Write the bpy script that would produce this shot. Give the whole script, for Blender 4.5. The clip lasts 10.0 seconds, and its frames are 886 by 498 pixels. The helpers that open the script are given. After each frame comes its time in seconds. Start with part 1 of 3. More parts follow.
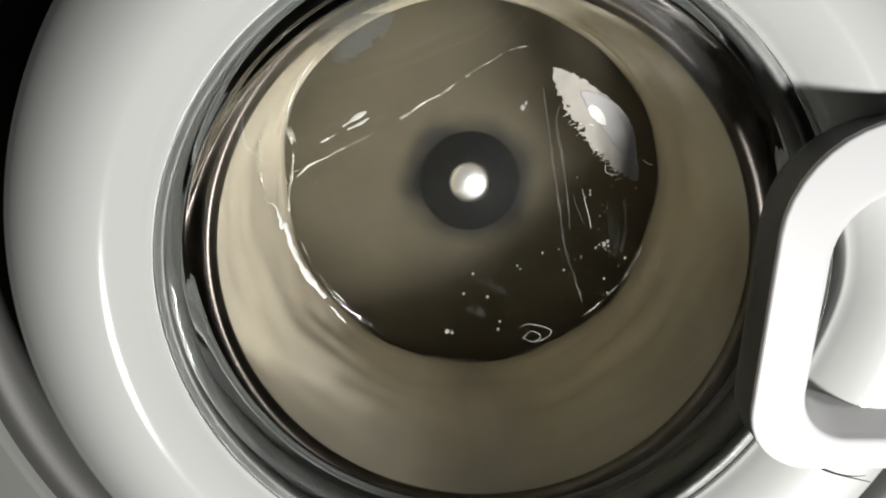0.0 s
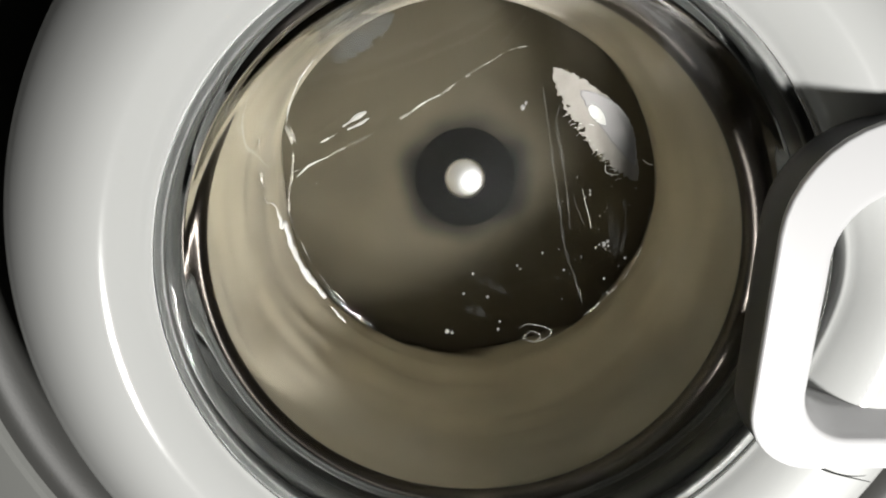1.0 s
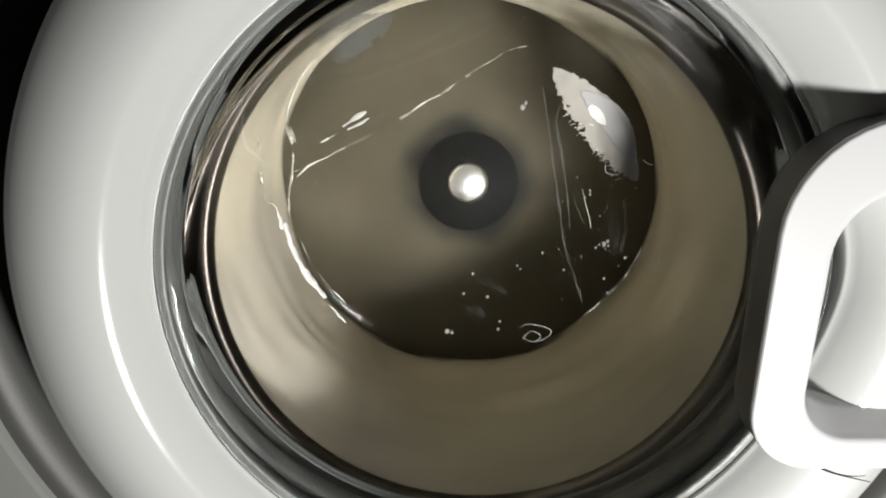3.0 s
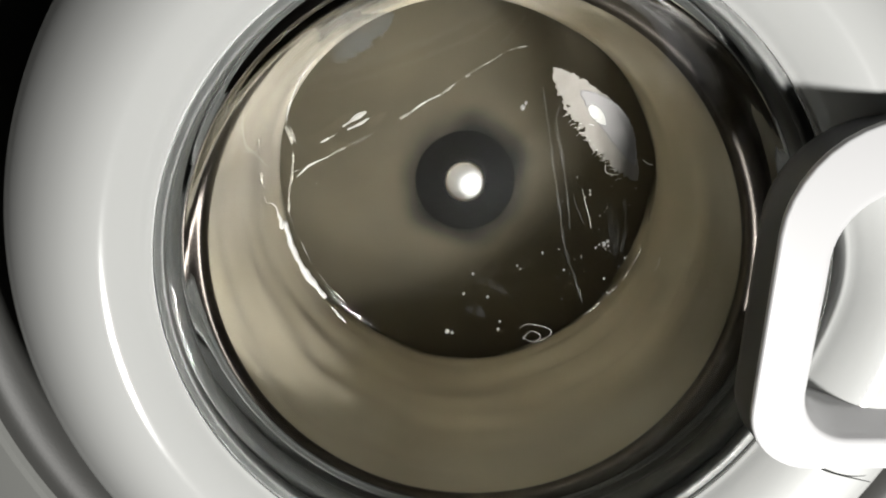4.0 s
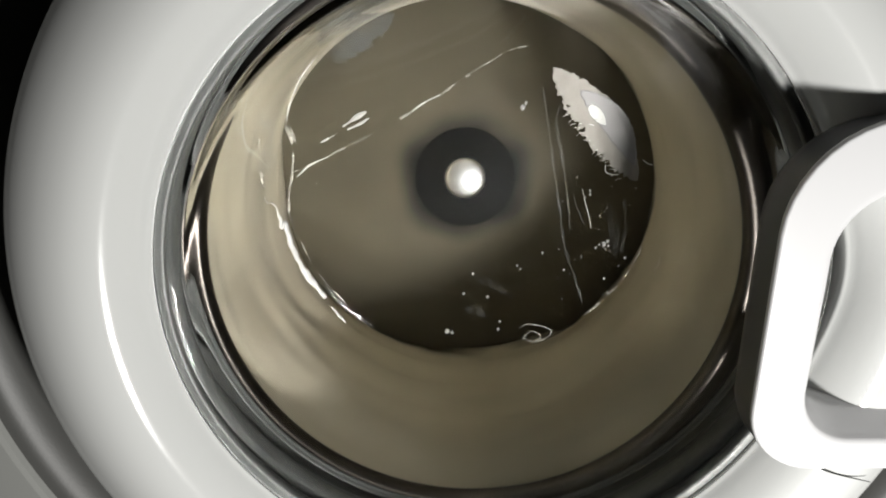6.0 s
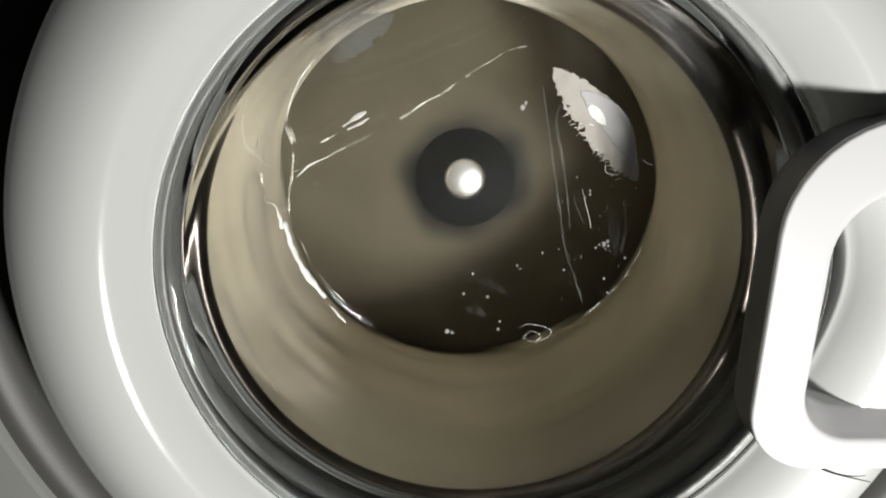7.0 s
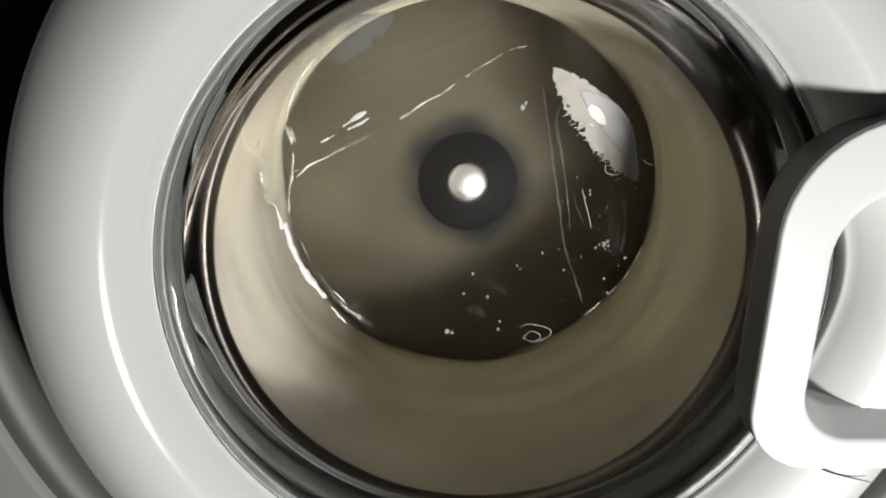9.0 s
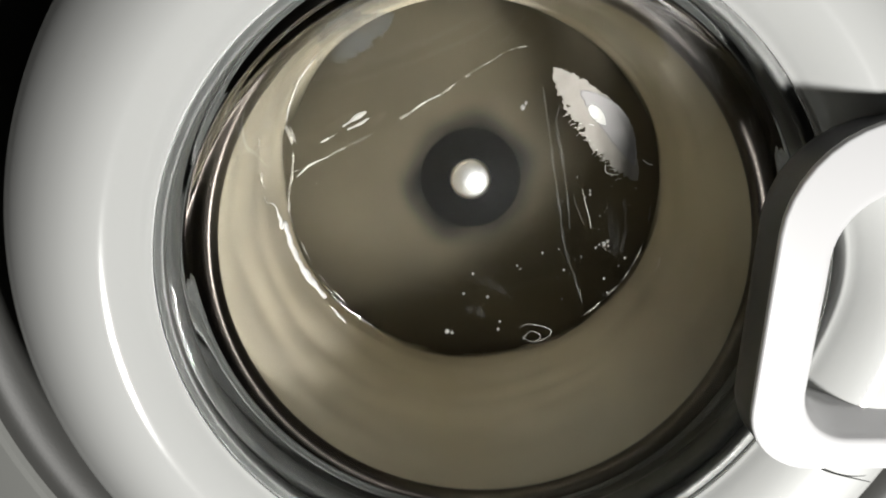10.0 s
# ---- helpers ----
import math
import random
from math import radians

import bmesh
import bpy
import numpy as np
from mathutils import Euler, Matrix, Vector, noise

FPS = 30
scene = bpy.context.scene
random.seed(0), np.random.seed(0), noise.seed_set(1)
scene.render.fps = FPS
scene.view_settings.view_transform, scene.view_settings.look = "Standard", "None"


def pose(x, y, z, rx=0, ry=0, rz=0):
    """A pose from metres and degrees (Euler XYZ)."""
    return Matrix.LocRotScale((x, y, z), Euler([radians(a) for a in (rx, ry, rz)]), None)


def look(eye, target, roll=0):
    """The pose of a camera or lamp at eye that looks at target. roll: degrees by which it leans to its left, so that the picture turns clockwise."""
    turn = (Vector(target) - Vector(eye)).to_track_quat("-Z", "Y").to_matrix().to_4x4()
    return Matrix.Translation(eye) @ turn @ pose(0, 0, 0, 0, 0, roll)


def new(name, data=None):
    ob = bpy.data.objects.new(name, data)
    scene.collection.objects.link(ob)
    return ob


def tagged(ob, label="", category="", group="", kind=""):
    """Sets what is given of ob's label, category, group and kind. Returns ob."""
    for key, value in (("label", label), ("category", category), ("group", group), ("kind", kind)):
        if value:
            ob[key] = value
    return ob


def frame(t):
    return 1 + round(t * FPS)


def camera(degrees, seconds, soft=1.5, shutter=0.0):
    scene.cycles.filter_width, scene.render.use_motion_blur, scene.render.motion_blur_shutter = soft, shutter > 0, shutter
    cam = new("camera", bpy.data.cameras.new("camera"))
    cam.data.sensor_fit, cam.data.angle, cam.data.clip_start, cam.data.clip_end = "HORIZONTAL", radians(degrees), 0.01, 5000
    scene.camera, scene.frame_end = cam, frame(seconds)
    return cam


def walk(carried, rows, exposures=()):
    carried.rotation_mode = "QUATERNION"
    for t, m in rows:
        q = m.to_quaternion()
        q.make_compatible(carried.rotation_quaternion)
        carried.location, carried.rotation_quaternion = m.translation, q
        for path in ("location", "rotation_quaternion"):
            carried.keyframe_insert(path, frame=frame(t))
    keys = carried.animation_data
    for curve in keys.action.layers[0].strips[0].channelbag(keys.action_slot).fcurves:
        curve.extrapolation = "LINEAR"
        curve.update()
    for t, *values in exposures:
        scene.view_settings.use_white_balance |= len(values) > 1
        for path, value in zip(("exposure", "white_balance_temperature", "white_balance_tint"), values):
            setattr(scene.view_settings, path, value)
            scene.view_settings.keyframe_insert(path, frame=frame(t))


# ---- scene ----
DEGREES = 67.2
SECONDS = 10.0
Z0 = 0.50            # height of the door's centre over the floor

cam = camera(DEGREES, SECONDS, soft=1.9, shutter=0.8)
EYE = pose(-0.0274, -0.3023, Z0 + 0.1221, 71.95, 0, -0.52)
walk(cam, [(0.0, EYE), (SECONDS, EYE)])

# ---- light: one small hand lamp beside the camera, and the dim room ----
world = bpy.data.worlds.new("dim_room")
scene.world = world
world.use_nodes = True
world.node_tree.nodes["Background"].inputs["Color"].default_value = (0.9, 0.95, 1.0, 1)
world.node_tree.nodes["Background"].inputs["Strength"].default_value = 0.005


def area_lamp(name, eye, target, width, height, watts, colour):
    data = bpy.data.lights.new(name, "AREA")
    data.shape, data.size, data.size_y = "RECTANGLE", width, height
    data.energy, data.color = watts, colour
    ob = new(name, data)
    ob.matrix_world = look(eye, target)
    return ob


area_lamp("hand_lamp", (0.190, -0.45, Z0 - 0.183), (-0.06, 0.05, Z0), 0.07, 0.055, 3.9, (1.0, 0.985, 0.95))
scene.view_settings.exposure = 0.0


# ---- materials ----
def material(name, colour, rough=0.5, metal=0.0, vary=0.0, scale=40.0, bump=0.0, bump_scale=400.0,
             coat=0.0, stretch=(1, 1, 1), rough_vary=0.0, sheen=0.0):
    m = bpy.data.materials.new(name)
    m.use_nodes = True
    nt = m.node_tree
    n, l = nt.nodes, nt.links
    b = n["Principled BSDF"]
    b.inputs["Roughness"].default_value = rough
    b.inputs["Metallic"].default_value = metal
    b.inputs["Coat Weight"].default_value = coat
    b.inputs["Coat Roughness"].default_value = 0.06
    b.inputs["Sheen Weight"].default_value = sheen
    co = n.new("ShaderNodeTexCoord")
    mp = n.new("ShaderNodeMapping")
    mp.inputs["Scale"].default_value = stretch
    l.new(co.outputs["Object"], mp.inputs["Vector"])
    no = n.new("ShaderNodeTexNoise")
    no.inputs["Scale"].default_value = scale
    no.inputs["Detail"].default_value = 5
    l.new(mp.outputs["Vector"], no.inputs["Vector"])
    ramp = n.new("ShaderNodeMix")
    ramp.data_type = "RGBA"
    lo = [max(0, c * (1 - vary)) for c in colour]
    hi = [min(1, c * (1 + vary)) for c in colour]
    ramp.inputs[6].default_value = (*lo, 1)
    ramp.inputs[7].default_value = (*hi, 1)
    l.new(no.outputs["Fac"], ramp.inputs[0])
    l.new(ramp.outputs[2], b.inputs["Base Color"])
    if rough_vary:
        mr = n.new("ShaderNodeMapRange")
        mr.inputs["To Min"].default_value = max(0.02, rough - rough_vary)
        mr.inputs["To Max"].default_value = rough + rough_vary
        l.new(no.outputs["Fac"], mr.inputs["Value"])
        l.new(mr.outputs["Result"], b.inputs["Roughness"])
    if bump:
        n2 = n.new("ShaderNodeTexNoise")
        n2.inputs["Scale"].default_value = bump_scale
        n2.inputs["Detail"].default_value = 3
        l.new(mp.outputs["Vector"], n2.inputs["Vector"])
        bp = n.new("ShaderNodeBump")
        bp.inputs["Strength"].default_value = bump
        bp.inputs["Distance"].default_value = 0.001
        l.new(n2.outputs["Fac"], bp.inputs["Height"])
        l.new(bp.outputs["Normal"], b.inputs["Normal"])
    return m


def glass_material(name, colour=(0.96, 0.97, 0.965), rough=0.01, ior=1.2):
    m = bpy.data.materials.new(name)
    m.use_nodes = True
    nt = m.node_tree
    b = nt.nodes["Principled BSDF"]
    b.inputs["Base Color"].default_value = (*colour, 1)
    b.inputs["Roughness"].default_value = rough
    b.inputs["IOR"].default_value = ior
    b.inputs["Transmission Weight"].default_value = 1.0
    b.inputs["Specular IOR Level"].default_value = 0.3
    return m


def film_material(name, colour, cover, rough=0.4, scale=300.0, stretch=(1, 1, 1), low=0.35):
    """A thin film on glass: patches of it, with clear glass between."""
    m = bpy.data.materials.new(name)
    m.use_nodes = True
    nt = m.node_tree
    n, l = nt.nodes, nt.links
    b = n["Principled BSDF"]
    b.inputs["Base Color"].default_value = (*colour, 1)
    b.inputs["Roughness"].default_value = rough
    co = n.new("ShaderNodeTexCoord")
    mp = n.new("ShaderNodeMapping")
    mp.inputs["Scale"].default_value = stretch
    no = n.new("ShaderNodeTexNoise")
    no.inputs["Scale"].default_value = scale
    no.inputs["Detail"].default_value = 4
    mr = n.new("ShaderNodeMapRange")
    mr.inputs["From Min"].default_value = low
    mr.inputs["From Max"].default_value = 0.75
    mr.inputs["To Min"].default_value = 0.0
    mr.inputs["To Max"].default_value = cover
    l.new(co.outputs["Object"], mp.inputs["Vector"])
    l.new(mp.outputs["Vector"], no.inputs["Vector"])
    l.new(no.outputs["Fac"], mr.inputs["Value"])
    l.new(mr.outputs["Result"], b.inputs["Alpha"])
    return m


WHITE = material("white_plastic", (0.64, 0.65, 0.64), 0.115, vary=0.015, scale=6, bump=0.010, bump_scale=500, rough_vary=0.02)
WHITE_HANDLE = material("white_handle_plastic", (0.68, 0.68, 0.69), 0.32, vary=0.015, scale=9, bump=0.04, bump_scale=1200)
ENAMEL = material("pale_enamel", (0.34, 0.345, 0.33), 0.3, vary=0.02, scale=5, bump=0.03, bump_scale=300)
DARK_PLASTIC = material("dark_grey_plastic", (0.095, 0.095, 0.098), 0.38, vary=0.1, scale=30, bump=0.05, bump_scale=900)
RECESS = material("grey_recess_plastic", (0.075, 0.075, 0.071), 0.45, vary=0.1, scale=12, bump=0.05, bump_scale=600)
BLACK = material("black_plastic", (0.012, 0.012, 0.012), 0.5, vary=0.2, scale=30, bump=0.05)
RUBBER = material("grey_rubber", (0.080, 0.083, 0.080), 0.36, vary=0.15, scale=25, bump=0.03, bump_scale=160, rough_vary=0.06)
RUBBER.node_tree.nodes["Principled BSDF"].inputs["Specular IOR Level"].default_value = 0.4
RIM = material("wet_dark_steel", (0.085, 0.075, 0.068), 0.28, 1.0, vary=0.12, scale=50, bump=0.02, bump_scale=200, rough_vary=0.04)
STEEL = material("brushed_steel", (0.55, 0.54, 0.52), 0.24, 1.0, vary=0.1, scale=60, bump=0.05, bump_scale=200, rough_vary=0.08)
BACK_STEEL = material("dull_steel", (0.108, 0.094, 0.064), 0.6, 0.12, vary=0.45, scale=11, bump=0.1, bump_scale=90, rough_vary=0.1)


def dark_centre(m, dark, r0, r1):
    """Darkens the base colour towards the middle of the drum's back, with an uneven edge."""
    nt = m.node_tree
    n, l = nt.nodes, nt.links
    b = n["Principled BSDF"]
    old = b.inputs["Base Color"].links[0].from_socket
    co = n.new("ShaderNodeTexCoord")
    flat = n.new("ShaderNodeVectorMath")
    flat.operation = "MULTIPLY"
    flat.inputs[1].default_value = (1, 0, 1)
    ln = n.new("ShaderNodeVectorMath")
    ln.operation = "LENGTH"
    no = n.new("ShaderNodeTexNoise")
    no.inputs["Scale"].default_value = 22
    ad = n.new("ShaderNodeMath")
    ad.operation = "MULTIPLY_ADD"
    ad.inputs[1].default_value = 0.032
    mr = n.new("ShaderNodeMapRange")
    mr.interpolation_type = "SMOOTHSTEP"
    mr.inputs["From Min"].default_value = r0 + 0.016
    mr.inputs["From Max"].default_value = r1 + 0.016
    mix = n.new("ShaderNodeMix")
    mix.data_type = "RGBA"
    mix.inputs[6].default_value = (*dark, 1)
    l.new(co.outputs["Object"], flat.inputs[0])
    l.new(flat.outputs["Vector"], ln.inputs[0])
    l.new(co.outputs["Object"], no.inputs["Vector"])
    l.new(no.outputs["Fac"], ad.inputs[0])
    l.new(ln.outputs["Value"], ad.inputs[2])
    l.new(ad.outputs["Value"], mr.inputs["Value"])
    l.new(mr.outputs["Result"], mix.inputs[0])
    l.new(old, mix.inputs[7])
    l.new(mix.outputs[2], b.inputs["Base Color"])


dark_centre(BACK_STEEL, (0.006, 0.0058, 0.0055), 0.044, 0.078)
HUB = material("dark_hub_metal", (0.011, 0.0108, 0.0105), 0.5, 0.0, vary=0.4, scale=45, bump=0.0, rough_vary=0.08)
HUB.node_tree.nodes["Principled BSDF"].inputs["Specular IOR Level"].default_value = 0.08
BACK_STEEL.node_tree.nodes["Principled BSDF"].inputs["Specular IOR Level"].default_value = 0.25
BOSS = material("satin_steel", (0.92, 0.92, 0.92), 0.34, 1.0, vary=0.08, scale=40, bump=0.04, bump_scale=150, rough_vary=0.03)
GLASS = glass_material("door_glass")
# pale broken film that paints the sheen along the bowl's moulded edges
HAZE = film_material("painted_sheen", (0.80, 0.77, 0.68), 0.55, 0.3, 90, low=0.44)
STREAK = film_material("dried_streak_film", (0.42, 0.42, 0.40), 0.13, 0.4, 50, low=0.25)
# near-white colour that paints lamp glints on the glass
GLINT = material("painted_glint", (0.95, 0.94, 0.91), 0.08, vary=0.05, scale=150)
GLINT.node_tree.nodes["Principled BSDF"].inputs["Transmission Weight"].default_value = 0.3
WATER = material("milky_water", (0.8, 0.8, 0.78), 0.06, vary=0.05, scale=200)
WATER.node_tree.nodes["Principled BSDF"].inputs["Transmission Weight"].default_value = 0.75
BEIGE = material("beige_terry", (0.66, 0.60, 0.46), 0.85, vary=0.32, scale=11, bump=0.5, bump_scale=420, sheen=0.1)
OLIVE = material("olive_terry", (0.48, 0.435, 0.325), 0.85, vary=0.32, scale=11, bump=0.5, bump_scale=420, sheen=0.1)
CREAM = material("cream_cotton", (0.72, 0.67, 0.56), 0.8, vary=0.15, scale=18, bump=0.4, bump_scale=500, sheen=0.1)
TAUPE = material("taupe_cotton", (0.40, 0.365, 0.30), 0.8, vary=0.2, scale=18, bump=0.4, bump_scale=500, sheen=0.1)
WALL = material("wall_paint", (0.13, 0.127, 0.12), 0.8, vary=0.05, scale=3, bump=0.2, bump_scale=120)
FLOOR = material("grey_floor_tile", (0.25, 0.24, 0.22), 0.4, vary=0.15, scale=5, bump=0.1, bump_scale=60)
FOAM = material("soap_scum", (0.26, 0.24, 0.215), 0.6, vary=0.2, scale=120, bump=0.3, bump_scale=350)
SMEAR = film_material("limescale_film", (0.45, 0.46, 0.46), 0.035, 0.4, 260, (1, 1, 0.25))
WETFILM = material("wet_grey_film", (0.25, 0.24, 0.242), 0.5, vary=0.12, scale=90, bump=0.1, bump_scale=250)
BLUE_GREY = film_material("blue_grey_film", (0.10, 0.106, 0.108), 0.5, 0.85, 30, (1, 1, 1))
HAIR = material("pale_lint", (0.75, 0.73, 0.68), 0.4, vary=0.1, scale=90)


# ---- mesh helpers ----
def link(name, bm, mat, parent=None, label="", smooth=True):
    me = bpy.data.meshes.new(name)
    bmesh.ops.recalc_face_normals(bm, faces=bm.faces)
    for f in bm.faces:
        f.smooth = smooth
    bm.to_mesh(me)
    bm.free()
    me.materials.append(mat)
    ob = new(name, me)
    if parent is not None:
        ob.parent = parent
    if label:
        tagged(ob, label)
    return ob


def part(name, bm, mat, parent, label="", smooth=True):
    return link(name, bm, mat, parent, label, smooth)


def thing(name, m, label, category, group="", kind=""):
    ob = new(name)
    ob.empty_display_size = 0.05
    ob.matrix_world = m
    return tagged(ob, label, category, group, kind)


def smooth_line(points, steps=6, closed=False):
    """A rounded path through corner points (Catmull-Rom)."""
    pts = [Vector((*p, 0.0)) if len(p) == 2 else Vector(p) for p in points]
    out = []
    count = len(pts) if closed else len(pts) - 1
    for i in range(count):
        if closed:
            p0, p1, p2, p3 = pts[i - 1], pts[i], pts[(i + 1) % len(pts)], pts[(i + 2) % len(pts)]
        else:
            p0, p1, p2, p3 = pts[max(i - 1, 0)], pts[i], pts[i + 1], pts[min(i + 2, len(pts) - 1)]
        for s in range(steps):
            t = s / steps
            out.append(0.5 * ((2 * p1) + (p2 - p0) * t + (2 * p0 - 5 * p1 + 4 * p2 - p3) * t * t
                              + (3 * p1 - p0 - 3 * p2 + p3) * t ** 3))
    if not closed:
        out.append(pts[-1])
    return out


def lathe(profile, n=160, closed=False, shape=None):
    """Turns (radius, depth) pairs round the y axis. shape moves each vertex."""
    bm = bmesh.new()
    rows = []
    for i in range(n):
        a = 2 * math.pi * i / n
        row = []
        for r, y in profile:
            v = Vector((r * math.cos(a), y, r * math.sin(a)))
            if shape:
                v = shape(v, r, y, a, len(row))
            row.append(bm.verts.new(v))
        rows.append(row)
    m = len(profile)
    for i in range(n):
        a, b = rows[i], rows[(i + 1) % n]
        for j in range(m if closed else m - 1):
            k = (j + 1) % m
            bm.faces.new((a[j], a[k], b[k], b[j]))
    bmesh.ops.remove_doubles(bm, verts=bm.verts, dist=1e-6)
    return bm


def box(x0, x1, y0, y1, z0, z1, bevel=0.0):
    bm = bmesh.new()
    bmesh.ops.create_cube(bm, size=1)
    for v in bm.verts:
        v.co = Vector(((x0 + x1) / 2 + v.co.x * (x1 - x0), (y0 + y1) / 2 + v.co.y * (y1 - y0), (z0 + z1) / 2 + v.co.z * (z1 - z0)))
    if bevel:
        bmesh.ops.bevel(bm, geom=list(bm.edges), offset=bevel, segments=3, affect="EDGES", profile=0.5)
    return bm


def tube(path, radius, n=8, closed=False, swell=None):
    bm = bmesh.new()
    rows = []
    m = len(path)
    for i, p in enumerate(path):
        q0 = path[(i - 1) % m] if closed or i else path[0]
        q1 = path[(i + 1) % m] if closed or i < m - 1 else path[-1]
        d = (Vector(q1) - Vector(q0)).normalized()
        u = d.cross(Vector((0.13, 0.98, 0.11))).normalized()
        w = d.cross(u)
        rr = radius if closed else radius * (0.35 + 0.65 * math.sin(math.pi * min(max(i / (m - 1), 0.02), 0.98)) ** 0.5)
        if swell:
            rr *= swell(i / (m - 1), Vector(p))
        rows.append([bm.verts.new(Vector(p) + (u * math.cos(2 * math.pi * k / n) + w * math.sin(2 * math.pi * k / n)) * rr) for k in range(n)])
    for i in range(m if closed else m - 1):
        a, b = rows[i], rows[(i + 1) % m]
        for k in range(n):
            bm.faces.new((a[k], a[(k + 1) % n], b[(k + 1) % n], b[k]))
    if not closed:
        bm.faces.new(rows[0])
        bm.faces.new(rows[-1])
    return bm


AXIS = pose(0, 0, Z0)        # the door's centre; the door's axis runs along y

# ---- the room ----
def slab(name, x0, x1, y0, y1, z0, z1, mat, label, category):
    ob = link(name, box(x0, x1, y0, y1, z0, z1), mat, smooth=False)
    return tagged(ob, label, category, kind="structure")


slab("floor", -1.3, 1.3, -1.6, 0.8, -0.1, 0.0, FLOOR, "grey stone-look floor under the machine", "floor")
slab("ceiling", -1.3, 1.3, -1.6, 0.8, 2.4, 2.5, WALL, "plain dim ceiling of the room", "ceiling")
slab("wall_north", -1.3, 1.3, 0.8, 0.9, 0.0, 2.4, WALL, "grey wall behind the machine", "wall")
slab("wall_south", -1.3, 1.3, -1.7, -1.6, 0.0, 2.4, WALL, "grey wall facing the machine", "wall")
slab("wall_west", -1.4, -1.3, -1.6, 0.8, 0.0, 2.4, WALL, "grey side wall of the room", "wall")
slab("wall_east", 1.3, 1.4, -1.6, 0.8, 0.0, 2.4, WALL, "grey side wall of the room", "wall")


# ---- the machine's cabinet ----
def front_with_hole(hw, z0, z1, r, y0, y1, n=160):
    """A flat front of some thickness with a round hole at the origin's height."""
    bm = bmesh.new()

    def edge(a):
        c, s = math.cos(a), math.sin(a)
        k = min(hw / abs(c) if abs(c) > 1e-6 else 9, (z1 / s if s > 0 else z0 / s) if abs(s) > 1e-6 else 9)
        return c * k, s * k
    rows = []
    angles = sorted([2 * math.pi * i / n for i in range(n)] + [math.atan2(z, x) % (2 * math.pi) for x in (-hw, hw) for z in (z0, z1)])
    for a in angles:
        ex, ez = edge(a)
        c, s = math.cos(a), math.sin(a)
        pts = [(ex, y1, ez), (ex, y0, ez), (c * (r + 0.004), y0, s * (r + 0.004)), (c * (r + 0.001), y0 + 0.001, s * (r + 0.001)), (c * r, y0 + 0.004, s * r), (c * r, y1, s * r)]
        rows.append([bm.verts.new(p) for p in pts])
    for i in range(len(rows)):
        a, b = rows[i], rows[(i + 1) % len(rows)]
        for j in range(6):
            bm.faces.new((a[j], a[(j + 1) % 6], b[(j + 1) % 6], b[j]))
    return bm


def washing_machine():
    m = thing("washing_machine", AXIS, "pale grey enamelled front-loading washing machine standing on the floor", "washing machine")
    top, low = 0.85 - Z0, 0.012 - Z0
    part("front_panel", front_with_hole(0.298, low + 0.09, top - 0.03, 0.284, 0.020, 0.034), ENAMEL, m, "pale grey enamelled front panel with round opening", smooth=False)
    part("plinth", box(-0.298, 0.298, 0.024, 0.034, low, low + 0.088, 0.003), ENAMEL, m)
    part("side_panel", box(-0.300, -0.296, 0.036, 0.56, low, top - 0.024, 0.001), ENAMEL, m)
    part("side_panel", box(0.296, 0.300, 0.036, 0.56, low, top - 0.024, 0.001), ENAMEL, m)
    part("back_panel", box(-0.295, 0.295, 0.556, 0.56, low, top - 0.024, 0.001), ENAMEL, m)
    part("worktop", box(-0.30, 0.30, 0.010, 0.57, top - 0.022, top, 0.006), WHITE, m)
    for x in (-0.26, 0.26):
        for y in (0.07, 0.52):
            part("foot", lathe_z(0.022, -Z0, low + 0.004, x, y), BLACK, m)
    # the round recess behind the door, dark grey, and the rubber bellows
    rec = smooth_line([(0.2838, 0.024), (0.277, 0.027), (0.270, 0.034), (0.263, 0.046), (0.254, 0.062), (0.240, 0.069), (0.216, 0.068), (0.192, 0.052), (0.1755, 0.046)], 5)
    part("door_recess", lathe([(p[0], p[1]) for p in rec]), RECESS, m, "grey moulded recess round the door")
    fold = smooth_line([(0.1750, 0.046), (0.1735, 0.030), (0.1680, 0.020), (0.1640, 0.024), (0.1645, 0.034), (0.1690, 0.042),
                        (0.1680, 0.050), (0.1672, 0.049), (0.1662, 0.045), (0.1650, 0.047), (0.1655, 0.0515), (0.1830, 0.066), (0.1900, 0.074)], 6)
    part("door_seal", lathe([(p[0], p[1]) for p in fold]), RUBBER, m, "grey rubber bellows with wet folds")
    tub = [(0.190, 0.074), (0.262, 0.080), (0.262, 0.42), (0.20, 0.44), (0.0, 0.44)]
    part("tub", lathe(tub, 96), BLACK, m, "black plastic tub round the drum")
    return m


def lathe_z(r, z0, z1, x, y, n=24):
    bm = bmesh.new()
    bmesh.ops.create_cone(bm, cap_ends=True, segments=n, radius1=r, radius2=r * 0.8, depth=z1 - z0)
    for v in bm.verts:
        v.co += Vector((x, y, (z0 + z1) / 2))
    return bm


washing_machine()

# ---- the door ----
CUT = Vector((-0.512, 0.0, 0.859))       # the flattened corner of the glass bowl faces this way
CUT_AT = 0.0867


END_UP = 0.0072                           # the bowl's end sits this much above the door's centre
SLANT = 0.16                              # and is slanted: deeper at the bottom


def slanted(y, z):
    return y - SLANT * z * max(0.0, min(1.0, y / 0.15)) ** 2


